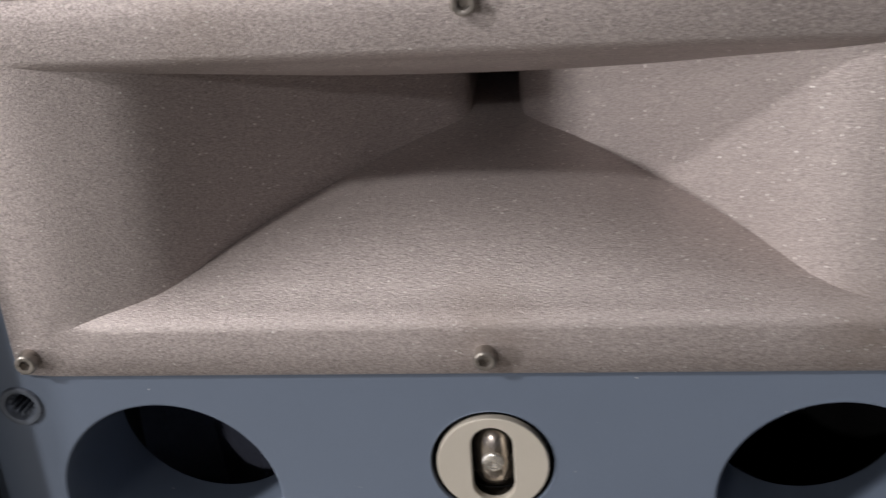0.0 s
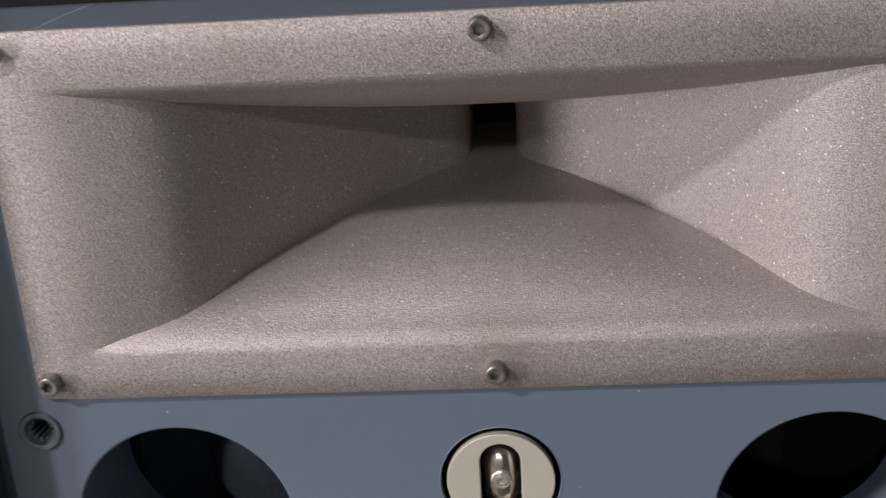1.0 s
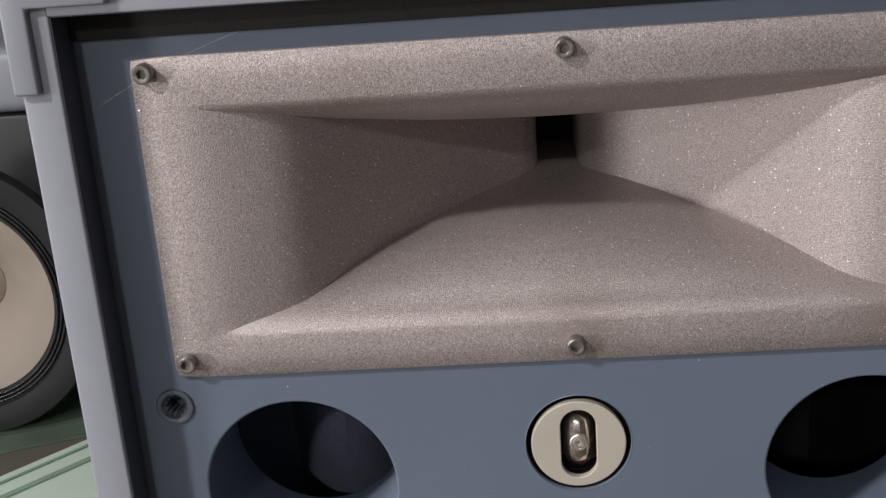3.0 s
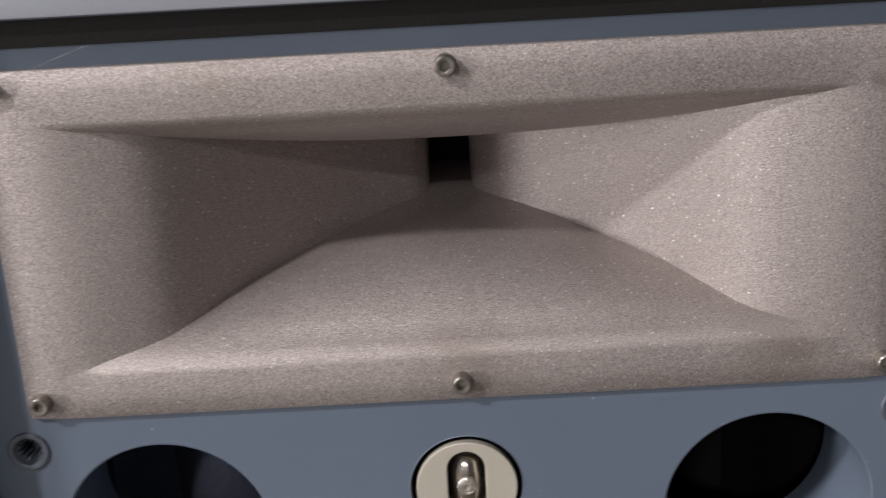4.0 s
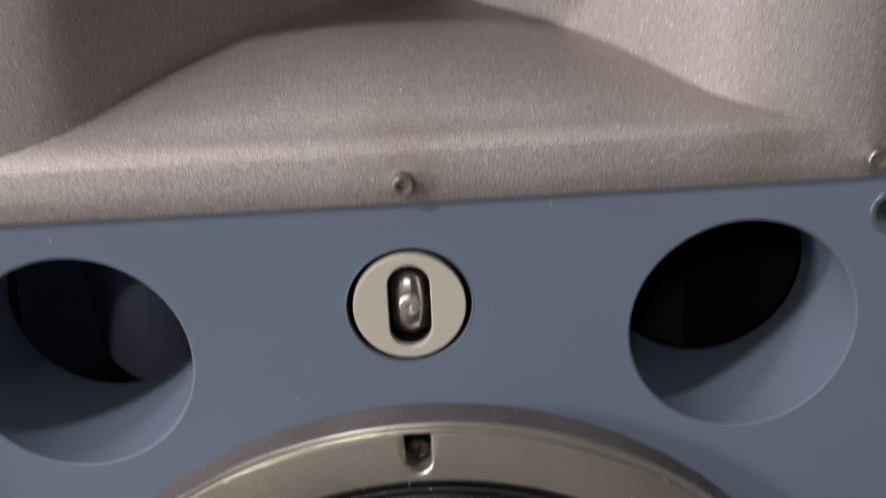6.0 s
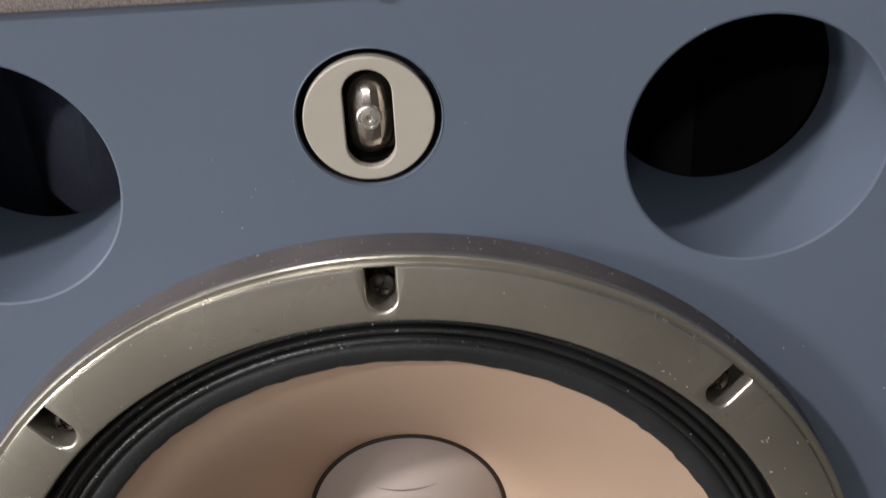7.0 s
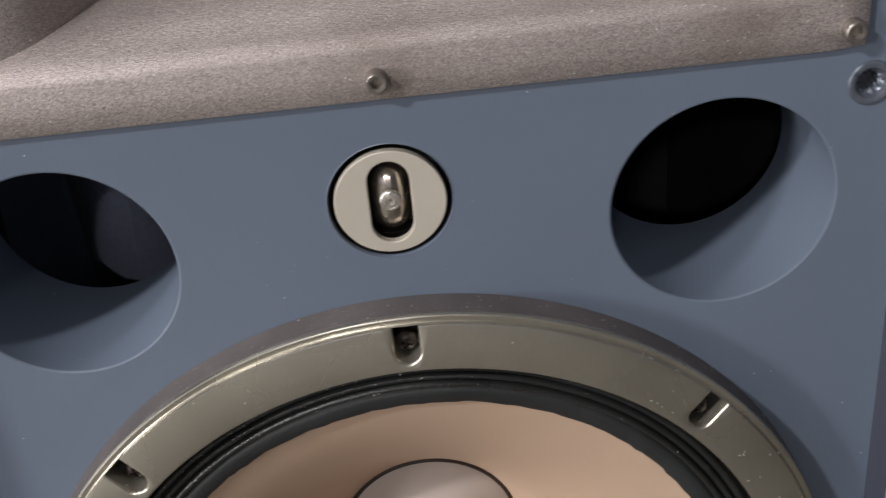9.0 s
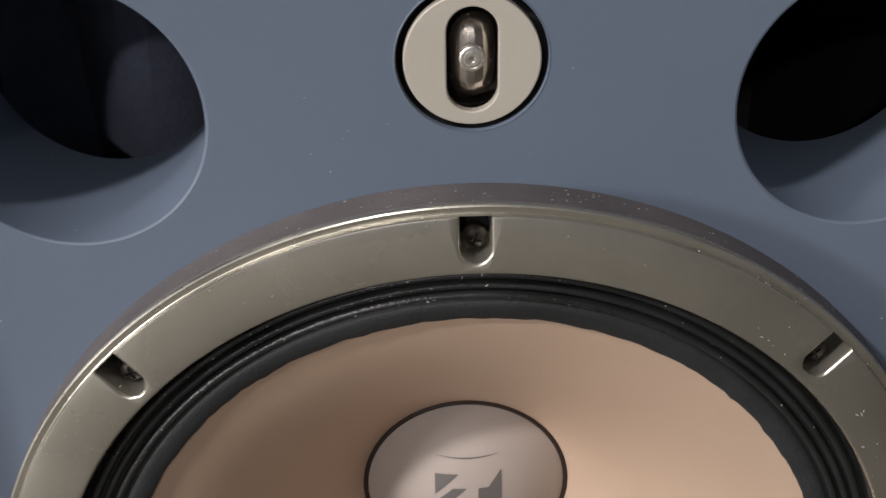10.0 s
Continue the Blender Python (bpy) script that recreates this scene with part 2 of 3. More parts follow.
def pierced(outer, holes, y_front, y_back):
    """A flat plate in the x-z plane with holes through it."""
    bm = bmesh.new()
    edges = []
    for loop in [outer] + holes:
        vs = [bm.verts.new((x, y_front, z)) for x, z in loop]
        edges += [bm.edges.new((vs[i], vs[(i + 1) % len(vs)])) for i in range(len(vs))]
    bmesh.ops.triangle_fill(bm, use_beauty=True, edges=edges, normal=(0, -1, 0))
    front = list(bm.faces)
    out = bmesh.ops.extrude_face_region(bm, geom=front)
    for v in [g for g in out["geom"] if isinstance(g, bmesh.types.BMVert)]:
        v.co.y = y_back
    return bm


def rect(x0, x1, z0, z1):
    return [(x0, z0), (x1, z0), (x1, z1), (x0, z1)]


# ---- the room ----
CEILING = 3.0


def structure(name, bm, mat, label):
    return tagged(part(name, bm, mat, smooth=0), label, "room", kind="structure")


structure("floor", box(-3, 3, -5.5, 3, -0.1, 0), M_FLOOR, "brown-grey floor covering with slight wear")
structure("ceiling", box(-3, 3, -5.5, 3, CEILING, CEILING + 0.1), M_CEIL, "plain white painted ceiling")
structure("wall_north", box(-3, 3, 3, 3.1, 0, CEILING), M_WALL, "plain off-white painted wall")
structure("wall_south", box(-3, 3, -5.6, -5.5, 0, CEILING), M_WALL, "plain off-white painted wall")
WIN_Y, WIN_Z, WIN_W, WIN_H = WINDOW[1], WINDOW[2], 0.30, 0.38   # middle and half sizes of the window opening


def west_wall():
    """The wall with the window's opening through it."""
    bm = bmesh.new()
    for y0, y1, z0, z1 in ((-5.5, WIN_Y - WIN_W, 0, CEILING), (WIN_Y + WIN_W, 3, 0, CEILING),
                           (WIN_Y - WIN_W, WIN_Y + WIN_W, 0, WIN_Z - WIN_H), (WIN_Y - WIN_W, WIN_Y + WIN_W, WIN_Z + WIN_H, CEILING)):
        piece = box(-3.1, -3, y0, y1, z0, z1)
        me = bpy.data.meshes.new("piece")
        piece.to_mesh(me)
        piece.free()
        bm.from_mesh(me)
        bpy.data.meshes.remove(me)
    return bm


structure("wall_west", west_wall(), M_WALL, "plain off-white painted wall")
structure("wall_east", box(3, 3.1, -5.5, 3, 0, CEILING), M_WALL, "plain off-white painted wall")


window = new("window_1")
tagged(window, "small window with a white frame in the wall", "window", kind="structure")
for y0, y1, z0, z1 in ((WIN_Y - WIN_W, WIN_Y - WIN_W + 0.04, WIN_Z - WIN_H, WIN_Z + WIN_H), (WIN_Y + WIN_W - 0.04, WIN_Y + WIN_W, WIN_Z - WIN_H, WIN_Z + WIN_H),
                       (WIN_Y - WIN_W + 0.04, WIN_Y + WIN_W - 0.04, WIN_Z - WIN_H, WIN_Z - WIN_H + 0.04), (WIN_Y - WIN_W + 0.04, WIN_Y + WIN_W - 0.04, WIN_Z + WIN_H - 0.04, WIN_Z + WIN_H)):
    part("window_frame", box(-3.08, -3.03, y0, y1, z0, z1, 0.003), M_CEIL, window)
structure("backdrop", box(-3.42, -3.40, WIN_Y - 1.2, WIN_Y + 1.2, 0.0, CEILING), M_DAY, "plain bright daylight outside the window")


def ceiling_light(place, sx, sy):
    x, y = place
    lamp = new("ceiling_light")
    lamp.location = (x, y, CEILING)
    tagged(lamp, "square white ceiling light with a lit diffuser", "lamp", "ceiling lights")
    part("frame", box(-sx / 2 - 0.03, sx / 2 + 0.03, -sy / 2 - 0.03, sy / 2 + 0.03, -0.03, -0.0, 0.006), M_CEIL, lamp)
    part("diffuser", box(-sx / 2, sx / 2, -sy / 2, sy / 2, -0.04, -0.03, 0.003), M_GLOW, lamp, "lit opal diffuser")


ceiling_light(KEY[:2], 0.32, 0.32)
ceiling_light(FILL[:2], 0.32, 0.32)

# ---- the loudspeaker ----
LEFT, RIGHT, TOP, BOTTOM = -0.2147, 0.2115, 0.7075, 0.0180   # inner faces of the case
LIP, BACK, THICK = -0.0220, 0.3600, 0.0178                    # front and back of the case, panel thickness
HORN_Z, TWEETER_Z, WOOFER_Z = 0.6090, 0.4855, 0.2485
PORT_X, PORT_Z, PORT_R = 0.1370, 0.4675, 0.0468
PLATE_Y = -0.0033                                             # front of the horn's flange

speaker = new("loudspeaker")
tagged(speaker, "blue-grey three-way monitor loudspeaker with beige horn, standing on the floor", "loudspeaker")

# case panels; the rebate's inner faces carry their shade as a dark navy colour
def side(x0, x1):
    return box(x0, x1, LIP, BACK, 0, TOP + THICK, 0.0014, 3)


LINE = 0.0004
part("side_panel", side(LEFT - THICK, LEFT - LINE), M_CASE, speaker, "light grey painted case side")
part("side_panel", side(RIGHT + LINE, RIGHT + THICK), M_CASE, speaker, "light grey painted case side")
part("top_panel", box(LEFT - 0.003, RIGHT + 0.003, LIP + 0.0003, BACK, TOP + LINE, TOP + THICK - 0.0004, 0.0010, 2), M_CASE, speaker, "light grey painted case top")
part("bottom_panel", box(LEFT - 0.003, RIGHT + 0.003, LIP + 0.0003, BACK, 0.0004, BOTTOM - LINE, 0.0010, 2), M_CASE, speaker)
part("back_panel", box(LEFT, RIGHT, BACK - 0.018, BACK - 0.001, BOTTOM, TOP), M_CASE, speaker)
# black panels added so that the case looks unlit through the ports
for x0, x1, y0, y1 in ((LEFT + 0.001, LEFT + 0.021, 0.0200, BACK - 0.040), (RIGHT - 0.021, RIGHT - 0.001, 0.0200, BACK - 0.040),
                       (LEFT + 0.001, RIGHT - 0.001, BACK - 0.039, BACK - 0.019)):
    part("lining", box(x0, x1, y0, y1, BOTTOM + 0.001, TOP - 0.001, 0.004), M_BLACK, speaker, "black lining added to darken the inside of the case")
part("lining", box(LEFT + 0.022, RIGHT - 0.022, 0.0200, BACK - 0.040, BOTTOM + 0.001, BOTTOM + 0.021, 0.004), M_BLACK, speaker, "black lining added to darken the inside of the case")
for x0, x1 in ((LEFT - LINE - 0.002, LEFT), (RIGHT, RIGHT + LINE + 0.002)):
    part("shaded_rebate_face", box(x0, x1, LIP + 0.0010, 0.0180, BOTTOM, TOP), M_LINE, speaker, "rebate face coloured dark navy for its shade", smooth=0)
part("shaded_rebate_face", box(LEFT, RIGHT, LIP + 0.0012, 0.0180, TOP, TOP + LINE + 0.002), M_LINE, speaker, "rebate face coloured dark navy for its shade", smooth=0)
# strip added for the dark band along the board's top edge
part("top_band", box(LEFT + 0.0005, RIGHT - 0.0005, -0.0030, 0.0, 0.6942, TOP - 0.0003, 0.0008), M_BAND, speaker, "black strip added along the front board's top", smooth=0)

# front board with its openings
part("baffle", pierced(rect(LEFT, RIGHT, BOTTOM, TOP),
                       [circle(-PORT_X, PORT_Z, PORT_R + 0.0012), circle(PORT_X, PORT_Z, PORT_R + 0.0012),
                        circle(0, TWEETER_Z, 0.0260), circle(-0.1946, 0.5150, 0.0062, 24), circle(0.1946, 0.5150, 0.0062, 24), circle(0, WOOFER_Z, 0.1660, 120),
                        rect(-0.172, 0.172, HORN_Z - 0.066, HORN_Z + 0.066)], 0.0, 0.018),
     M_BLUE, speaker, "blue-grey satin painted front board", smooth=0)


def corner_bracket(side):
    """A raised metal corner piece on the case's upper corner: two rounded legs on the front, wrapping over side and top."""
    x_out = (LEFT - THICK - 0.002) if side < 0 else (RIGHT + THICK + 0.002)
    x_in = (LEFT - 0.0085) if side < 0 else (RIGHT + 0.0085)
    x_end = (LEFT + 0.026) if side < 0 else (RIGHT - 0.026)
    z_top, z_low, z_in = TOP + THICK + 0.002, 0.6758, TOP + 0.0045
    outline = [(x_out, z_low), (x_in, z_low), (x_in, z_in), (x_end, z_in), (x_end, z_top), (x_out, z_top)]
    bm = bmesh.new()
    vs = [bm.verts.new((x, LIP - 0.0042, z)) for x, z in outline]
    face = bm.faces.new(vs)
    out = bmesh.ops.extrude_face_region(bm, geom=[face])
    for v in [g for g in out["geom"] if isinstance(g, bmesh.types.BMVert)]:
        v.co.y = LIP + 0.045
    bmesh.ops.recalc_face_normals(bm, faces=bm.faces)
    bmesh.ops.bevel(bm, geom=[e for e in bm.edges], offset=0.0015, segments=3, profile=0.5, affect="EDGES")
    return bm


part("corner_bracket", corner_bracket(-1), M_CASE, speaker, "painted metal corner protector")
part("corner_bracket", corner_bracket(1), M_CASE, speaker, "painted metal corner protector")


# ---- horn ----
def horn_mesh():
    """Flange and flare in one casting: rectangular sections from the throat out to the flange and round its edge."""
    # y, half width, half height
    rows = [(0.1750, 0.0112, 0.0149), (0.1232, 0.0112, 0.0149), (0.1175, 0.0135, 0.0163), (0.1100, 0.0225, 0.0182), (0.1025, 0.0335, 0.0201),
            (0.0905, 0.0480, 0.0232), (0.0790, 0.0605, 0.0262), (0.0680, 0.0717, 0.0290), (0.0560, 0.0835, 0.0321), (0.0430, 0.0960, 0.0354),
            (0.0310, 0.1068, 0.0388), (0.0209, 0.1155, 0.0420), (0.0126, 0.1235, 0.0446), (0.0080, 0.1300, 0.0464), (0.0045, 0.1385, 0.0482),
            (0.0018, 0.1465, 0.0499), (-0.0003, 0.1540, 0.0518), (-0.0018, 0.1600, 0.0537), (-0.0028, 0.1660, 0.0556), (-0.0033, 0.1720, 0.0576)]
    n = 26
    bm = bmesh.new()

    def ring(y, a, b, cz=HORN_Z - 0.0008, corner=0.0, crown=0.0):
        pts = []
        for i in range(n):
            pts.append((-a + 2 * a * i / n, -b))
        for i in range(n):
            pts.append((a, -b + 2 * b * i / n))
        for i in range(n):
            pts.append((a - 2 * a * i / n, b))
        for i in range(n):
            pts.append((-a, b - 2 * b * i / n))
        out = []
        for x, z in pts:
            if z > b - 1e-6 and 0.0482 < b < 0.0580:           # the upper lip turns in more tightly
                z = 0.0482 + 0.72 * (b - 0.0482)
            if corner:
                ix, iz = max(-a + corner, min(a - corner, x)), max(-b + corner, min(b - corner, z))
                d = Vector((x - ix, z - iz))
                if abs(x) > a - corner and abs(z) > b - corner and d.length > 1e-9:
                    d = d.normalized() * corner
                    x, z = ix + d.x, iz + d.y
            if crown and abs(z) > b - 1e-6:
                z -= math.copysign((crown if z < 0 else 0.4 * crown) * (1 - abs(x / a) ** 2.4), z)
            out.append(bm.verts.new((x, y, cz + z)))
        return out

    rings = [ring(y, a, b - c * 0.12, crown=c) for y, a, b in rows for c in [0.0103 * max(0, math.sin(math.pi * min(1, max(0, (y - 0.004) / 0.119)) ** 0.6)) ** 1.8]]
    half_h, mid = (0.6854 - 0.5311) / 2, (0.6854 + 0.5311) / 2
    rings.append(ring(PLATE_Y, 0.1775, 0.0672, (mid + HORN_Z) / 2))
    rings.append(ring(PLATE_Y, 0.1899, half_h - 0.0006, mid, 0.0032))
    rings.append(ring(PLATE_Y + 0.0006, 0.1905, half_h, mid, 0.0036))
    rings.append(ring(-0.0002, 0.1905, half_h, mid, 0.0036))
    for k, (a, b) in enumerate(zip(rings, rings[1:])):
        m = len(a)
        for i in range(m):
            j = (i + 1) % m
            bm.faces.new((a[i], a[j], b[j], b[i]))
    # the four creases stay sharp down the flare
    bm.edges.ensure_lookup_table()
    for k, (a, b) in enumerate(zip(rings[:18], rings[1:19])):
        for c in (0, n, 2 * n, 3 * n):
            e = bm.edges.get((a[c], b[c]))
            if e:
                e.smooth = False
    return bm


horn = part("horn", horn_mesh(), M_HORN, speaker, "beige sparkle-painted horn with a slightly stained flange", smooth=0)
for f in horn.data.polygons:
    f.use_smooth = True
part("throat", box(-0.0160, 0.0160, 0.1745, 0.1800, HORN_Z - 0.0200, HORN_Z + 0.0190), M_BLACK, horn, "black throat of the driver", smooth=0)


def socket_screw():
    """Cylinder head with a rounded rim and a six-sided socket."""
    bm = lathe([(0.0, 0.0), (0.0045, 0.0), (0.0045, -0.0046), (0.0042, -0.0053), (0.0037, -0.0057), (0.0029, -0.0057)], 28)
    rim = [v for v in bm.verts if abs(math.hypot(v.co.x, v.co.z) - 0.0029) < 1e-5]
    hexes = []
    for depth, r in ((-0.0055, 0.0024), (-0.0024, 0.0023)):
        hexes.append([bm.verts.new((r * math.cos(math.pi / 3 * i), depth, r * math.sin(math.pi / 3 * i))) for i in range(6)])
    for i in range(6):
        j = (i + 1) % 6
        bm.faces.new((hexes[0][i], hexes[0][j], hexes[1][j], hexes[1][i]))
    bm.faces.new(hexes[1])
    # collar between the round rim and the hexagon
    edges = [e for e in bm.edges if all(v in rim for v in e.verts)]
    edges += [bm.edges.get((hexes[0][i], hexes[0][(i + 1) % 6])) for i in range(6)]
    bmesh.ops.bridge_loops(bm, edges=edges)
    return bm


first_screw = part("socket_screw", socket_screw(), M_STEEL, horn, "dull steel socket-head screw")
spots = [(-0.1837, 0.6790), (0.0, 0.6790), (0.1837, 0.6790), (-0.1837, 0.5400), (0.0, 0.5400), (0.1837, 0.5400)]
for i, (x, z) in enumerate(spots):
    ob = first_screw if i == 0 else new("socket_screw", first_screw.data)
    ob.parent = horn
    ob.matrix_basis = pose(x, PLATE_Y, z, 0, 17 * i + 8, 0)
    if i:
        tagged(ob, "dull steel socket-head screw")

# ---- slot tweeter ----
tweeter = part("tweeter", pierced(circle(0, TWEETER_Z, 0.0229, 96), [stadium(0, TWEETER_Z, 0.0086, 0.0182)], -0.0008, 0.0030),
               M_FACE, speaker, "round champagne tweeter plate with an upright slot", smooth=0)
bev = tweeter.modifiers.new("edge", "BEVEL")
bev.width, bev.segments, bev.limit_method, bev.angle_limit = 0.0005, 2, "ANGLE", radians(60)
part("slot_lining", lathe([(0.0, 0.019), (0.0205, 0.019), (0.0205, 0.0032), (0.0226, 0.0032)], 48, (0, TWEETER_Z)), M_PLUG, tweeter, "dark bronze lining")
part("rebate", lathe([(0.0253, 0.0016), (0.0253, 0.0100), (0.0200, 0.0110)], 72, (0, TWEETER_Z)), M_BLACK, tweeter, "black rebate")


def plug_mesh():
    """A blunt upright capsule that nearly fills the slot, with three flat facets down its front."""
    bm = bmesh.new()
    rings = []
    angles = [math.pi * m / 16 for m in range(5)] + [1.12, 1.46, 1.78, 2.06] + [math.pi * m / 16 for m in range(12, 17)]
    for k in range(29):
        h = -1 + 2 * k / 28
        w = 0.0088 * math.sqrt(max(0.02, 1 - abs(h) ** 3.6))
        d = 0.0092 * math.sqrt(max(0.02, 1 - abs(h) ** 2.2))
        rings.append([bm.verts.new((w * math.cos(t), 0.0104 - d * math.sin(t), TWEETER_Z - 0.0010 + 0.0158 * h)) for t in angles])
    for a, b in zip(rings, rings[1:]):
        for m in range(len(angles) - 1):
            bm.faces.new((a[m], a[m + 1], b[m + 1], b[m]))
    for e in (rings[0], rings[-1]):
        bm.faces.new(e)
    for a, b in zip(rings[4:25], rings[5:25]):
        for m in (5, 6, 7, 8):
            bm.edges.get((a[m], b[m])).smooth = False
    return bm


plug = part("phase_plug", plug_mesh(), M_SHINE, tweeter, "dark polished bronze phase plug", smooth=0)
for f in plug.data.polygons:
    f.use_smooth = True
part("centre_boss", lathe([(0.0, 0.0020), (0.0006, 0.0016), (0.0009, 0.0004), (0.0014, 0.0002), (0.0016, 0.0010), (0.0021, 0.0010), (0.0023, 0.0002),
                           (0.0029, 0.0003), (0.0031, 0.0011), (0.0036, 0.0012), (0.0038, 0.0005), (0.0043, 0.0008), (0.0045, 0.0016), (0.0045, 0.0080)],
                          36, (0, TWEETER_Z)), M_BOSS, tweeter, "bright turned steel boss with fine rings")

part("rim", lathe([(0.0262, 0.0), (0.0258, -0.0002), (0.0254, 0.0004), (0.0253, 0.0018)], 72, (0, TWEETER_Z)), M_BLUE, tweeter, "rounded edge of the opening", smooth=60)

# ---- reflex ports ----
for side in (-1, 1):
    r = PORT_R
    part("port_tube", lathe([(r + 0.0012, 0.0), (r + 0.0004, 0.0004), (r, 0.0014), (r, 0.0690), (r + 0.0008, 0.0700), (r + 0.0025, 0.0700), (r + 0.0025, 0.0185)],
                            96, (side * PORT_X, PORT_Z)), M_BLUE, speaker, "blue-grey painted port tube")


def wadding_mesh(cx, cz, sag=0.0):
    """A hanging sheet of felt in soft folds."""
    bm = bmesh.new()
    grid = []
    for i in range(25):
        row = []
        for j in range(17):
            x, z = cx - 0.10 + 0.20 * i / 24, cz - 0.12 + 0.20 * j / 16
            y = 0.128 + 0.016 * math.sin(88 * x + 9 * z) + 0.010 * noise.noise((x * 18, z * 12, 1.7))
            row.append(bm.verts.new((x, y, z - sag * (x - cx))))
        grid.append(row)
    for i in range(24):
        for j in range(16):
            bm.faces.new((grid[i][j], grid[i + 1][j], grid[i + 1][j + 1], grid[i][j + 1]))
    return bm


wad = part("damping_felt", wadding_mesh(-0.115, 0.45), M_WAD, speaker, "dark navy damping felt inside the case")
low_wad = part("damping_felt", wadding_mesh(0.055, 0.318, 0.3), M_WAD, speaker, "dark navy damping felt inside the case")
for felt in (wad, low_wad):
    sol = felt.modifiers.new("thickness", "SOLIDIFY")
    sol.thickness = 0.006

# ---- threaded inserts ----
for side in (-1, 1):
    prof = [(0.0094, 0.0002), (0.0094, -0.0004), (0.0088, -0.0012), (0.0078, -0.0014), (0.0066, -0.0009), (0.0058, 0.0006)]
    for i in range(7):
        prof += [(0.0056, 0.0010 + 0.0016 * i), (0.0047, 0.0018 + 0.0016 * i)]
    prof += [(0.0056, 0.0125), (0.0, 0.0135)]
    bm = lathe(prof, 96, (side * 0.1946, 0.5150))
    # twelve splines down the bore
    for v in bm.verts:
        dx, dz = v.co.x - side * 0.1946, v.co.z - 0.5150
        rad = math.hypot(dx, dz)
        if v.co.y > 0.0012 and rad > 0.001:
            k = 1 + 0.13 * math.cos(12 * math.atan2(dx, dz) + 260 * v.co.y)
            v.co.x, v.co.z = side * 0.1946 + dx * k, 0.5150 + dz * k
    part("threaded_insert", bm, M_ZINC, speaker, "blue-grey metal threaded insert")


# ---- woofer ----
def cut(ob, cutters):
    """Takes the cutters' shapes out of ob for good."""
    bm = bmesh.new()
    for b in cutters:
        me = bpy.data.meshes.new("cutter")
        b.to_mesh(me)
        b.free()
        bm.from_mesh(me)
        bpy.data.meshes.remove(me)
    bmesh.ops.recalc_face_normals(bm, faces=bm.faces)
    me = bpy.data.meshes.new("cutter")
    bm.to_mesh(me)
    bm.free()
    tool = new("cutter", me)
    tool.parent = ob.parent
    mod = ob.modifiers.new("slots", "BOOLEAN")
    mod.operation, mod.object, mod.solver, mod.use_self = "DIFFERENCE", tool, "EXACT", True
    bpy.context.view_layer.update()
    made = bpy.data.meshes.new_from_object(ob.evaluated_get(bpy.context.evaluated_depsgraph_get()))
    ob.modifiers.clear()
    old = ob.data
    ob.data = made
    bpy.data.meshes.remove(old)
    bpy.data.objects.remove(tool)
    for f in ob.data.polygons:
        f.use_smooth = True
    ob.data.set_sharp_from_angle(angle=radians(30))


woofer = new("woofer")
woofer.location = (0, 0, WOOFER_Z)
woofer.parent = speaker
tagged(woofer, "large woofer with champagne metal frame and tan cone")

frame_profile = [(0.1905, 0.0), (0.1905, -0.0140), (0.1914, -0.0142), (0.1917, -0.0148), (0.1917, -0.0156), (0.1914, -0.0162), (0.1908, -0.0165),
                 (0.1886, -0.0163), (0.1883, -0.0165), (0.1882, -0.0178), (0.1879, -0.0184), (0.1872, -0.0187), (0.1682, -0.0208), (0.1672, -0.0205),
                 (0.1665, -0.0195), (0.1665, 0.0)]
ring_ob = part("frame", lathe(frame_profile, 240, closed=True), M_RING, woofer, "champagne-grey cast metal rim", smooth=30)
part("gasket", lathe([(0.1907, 0.0), (0.1917, -0.0002), (0.1917, -0.0138), (0.1907, -0.0140)], 200), M_GASKET, woofer, "dusty brown-grey gasket band", smooth=40)
cutters = []
for i in range(8):
    a = i * math.pi / 4
    half_w, r0, r1 = 0.0054, 0.1708, 0.1881
    b = bmesh.new()
    loops = []
    for depth, flare in ((None, 0.0), (0.0012, 0.0), (0.0005, 0.0003), (0.0001, 0.0008), (-0.0002, 0.0015), (-0.0080, 0.0016)):
        w = half_w + flare
        shape = [(-w, r1), (w, r1)] + [(w * math.cos(t), r0 + half_w - w * math.sin(t)) for t in (math.pi * k / 18 for k in range(19))]
        loops.append([b.verts.new((x * math.cos(a) + z * math.sin(a), -0.0035 if depth is None else depth - 0.0187 - 0.1105 * (0.1872 - z),
                                   -x * math.sin(a) + z * math.cos(a))) for x, z in shape])
    for low, high in zip(loops, loops[1:]):
        for k in range(len(low)):
            j = (k + 1) % len(low)
            b.faces.new((low[k], low[j], high[j], high[k]))
    b.faces.new(loops[0])
    b.faces.new(loops[-1])
    cutters.append(b)
cut(ring_ob, cutters)


def pan_screw():
    bm = lathe([(0.0, -0.0034), (0.0016, -0.0033), (0.0034, -0.0026), (0.0047, -0.0012), (0.0049, 0.0), (0.0030, 0.0002), (0.0030, 0.0070), (0.0, 0.0070)], 24)
    return bm


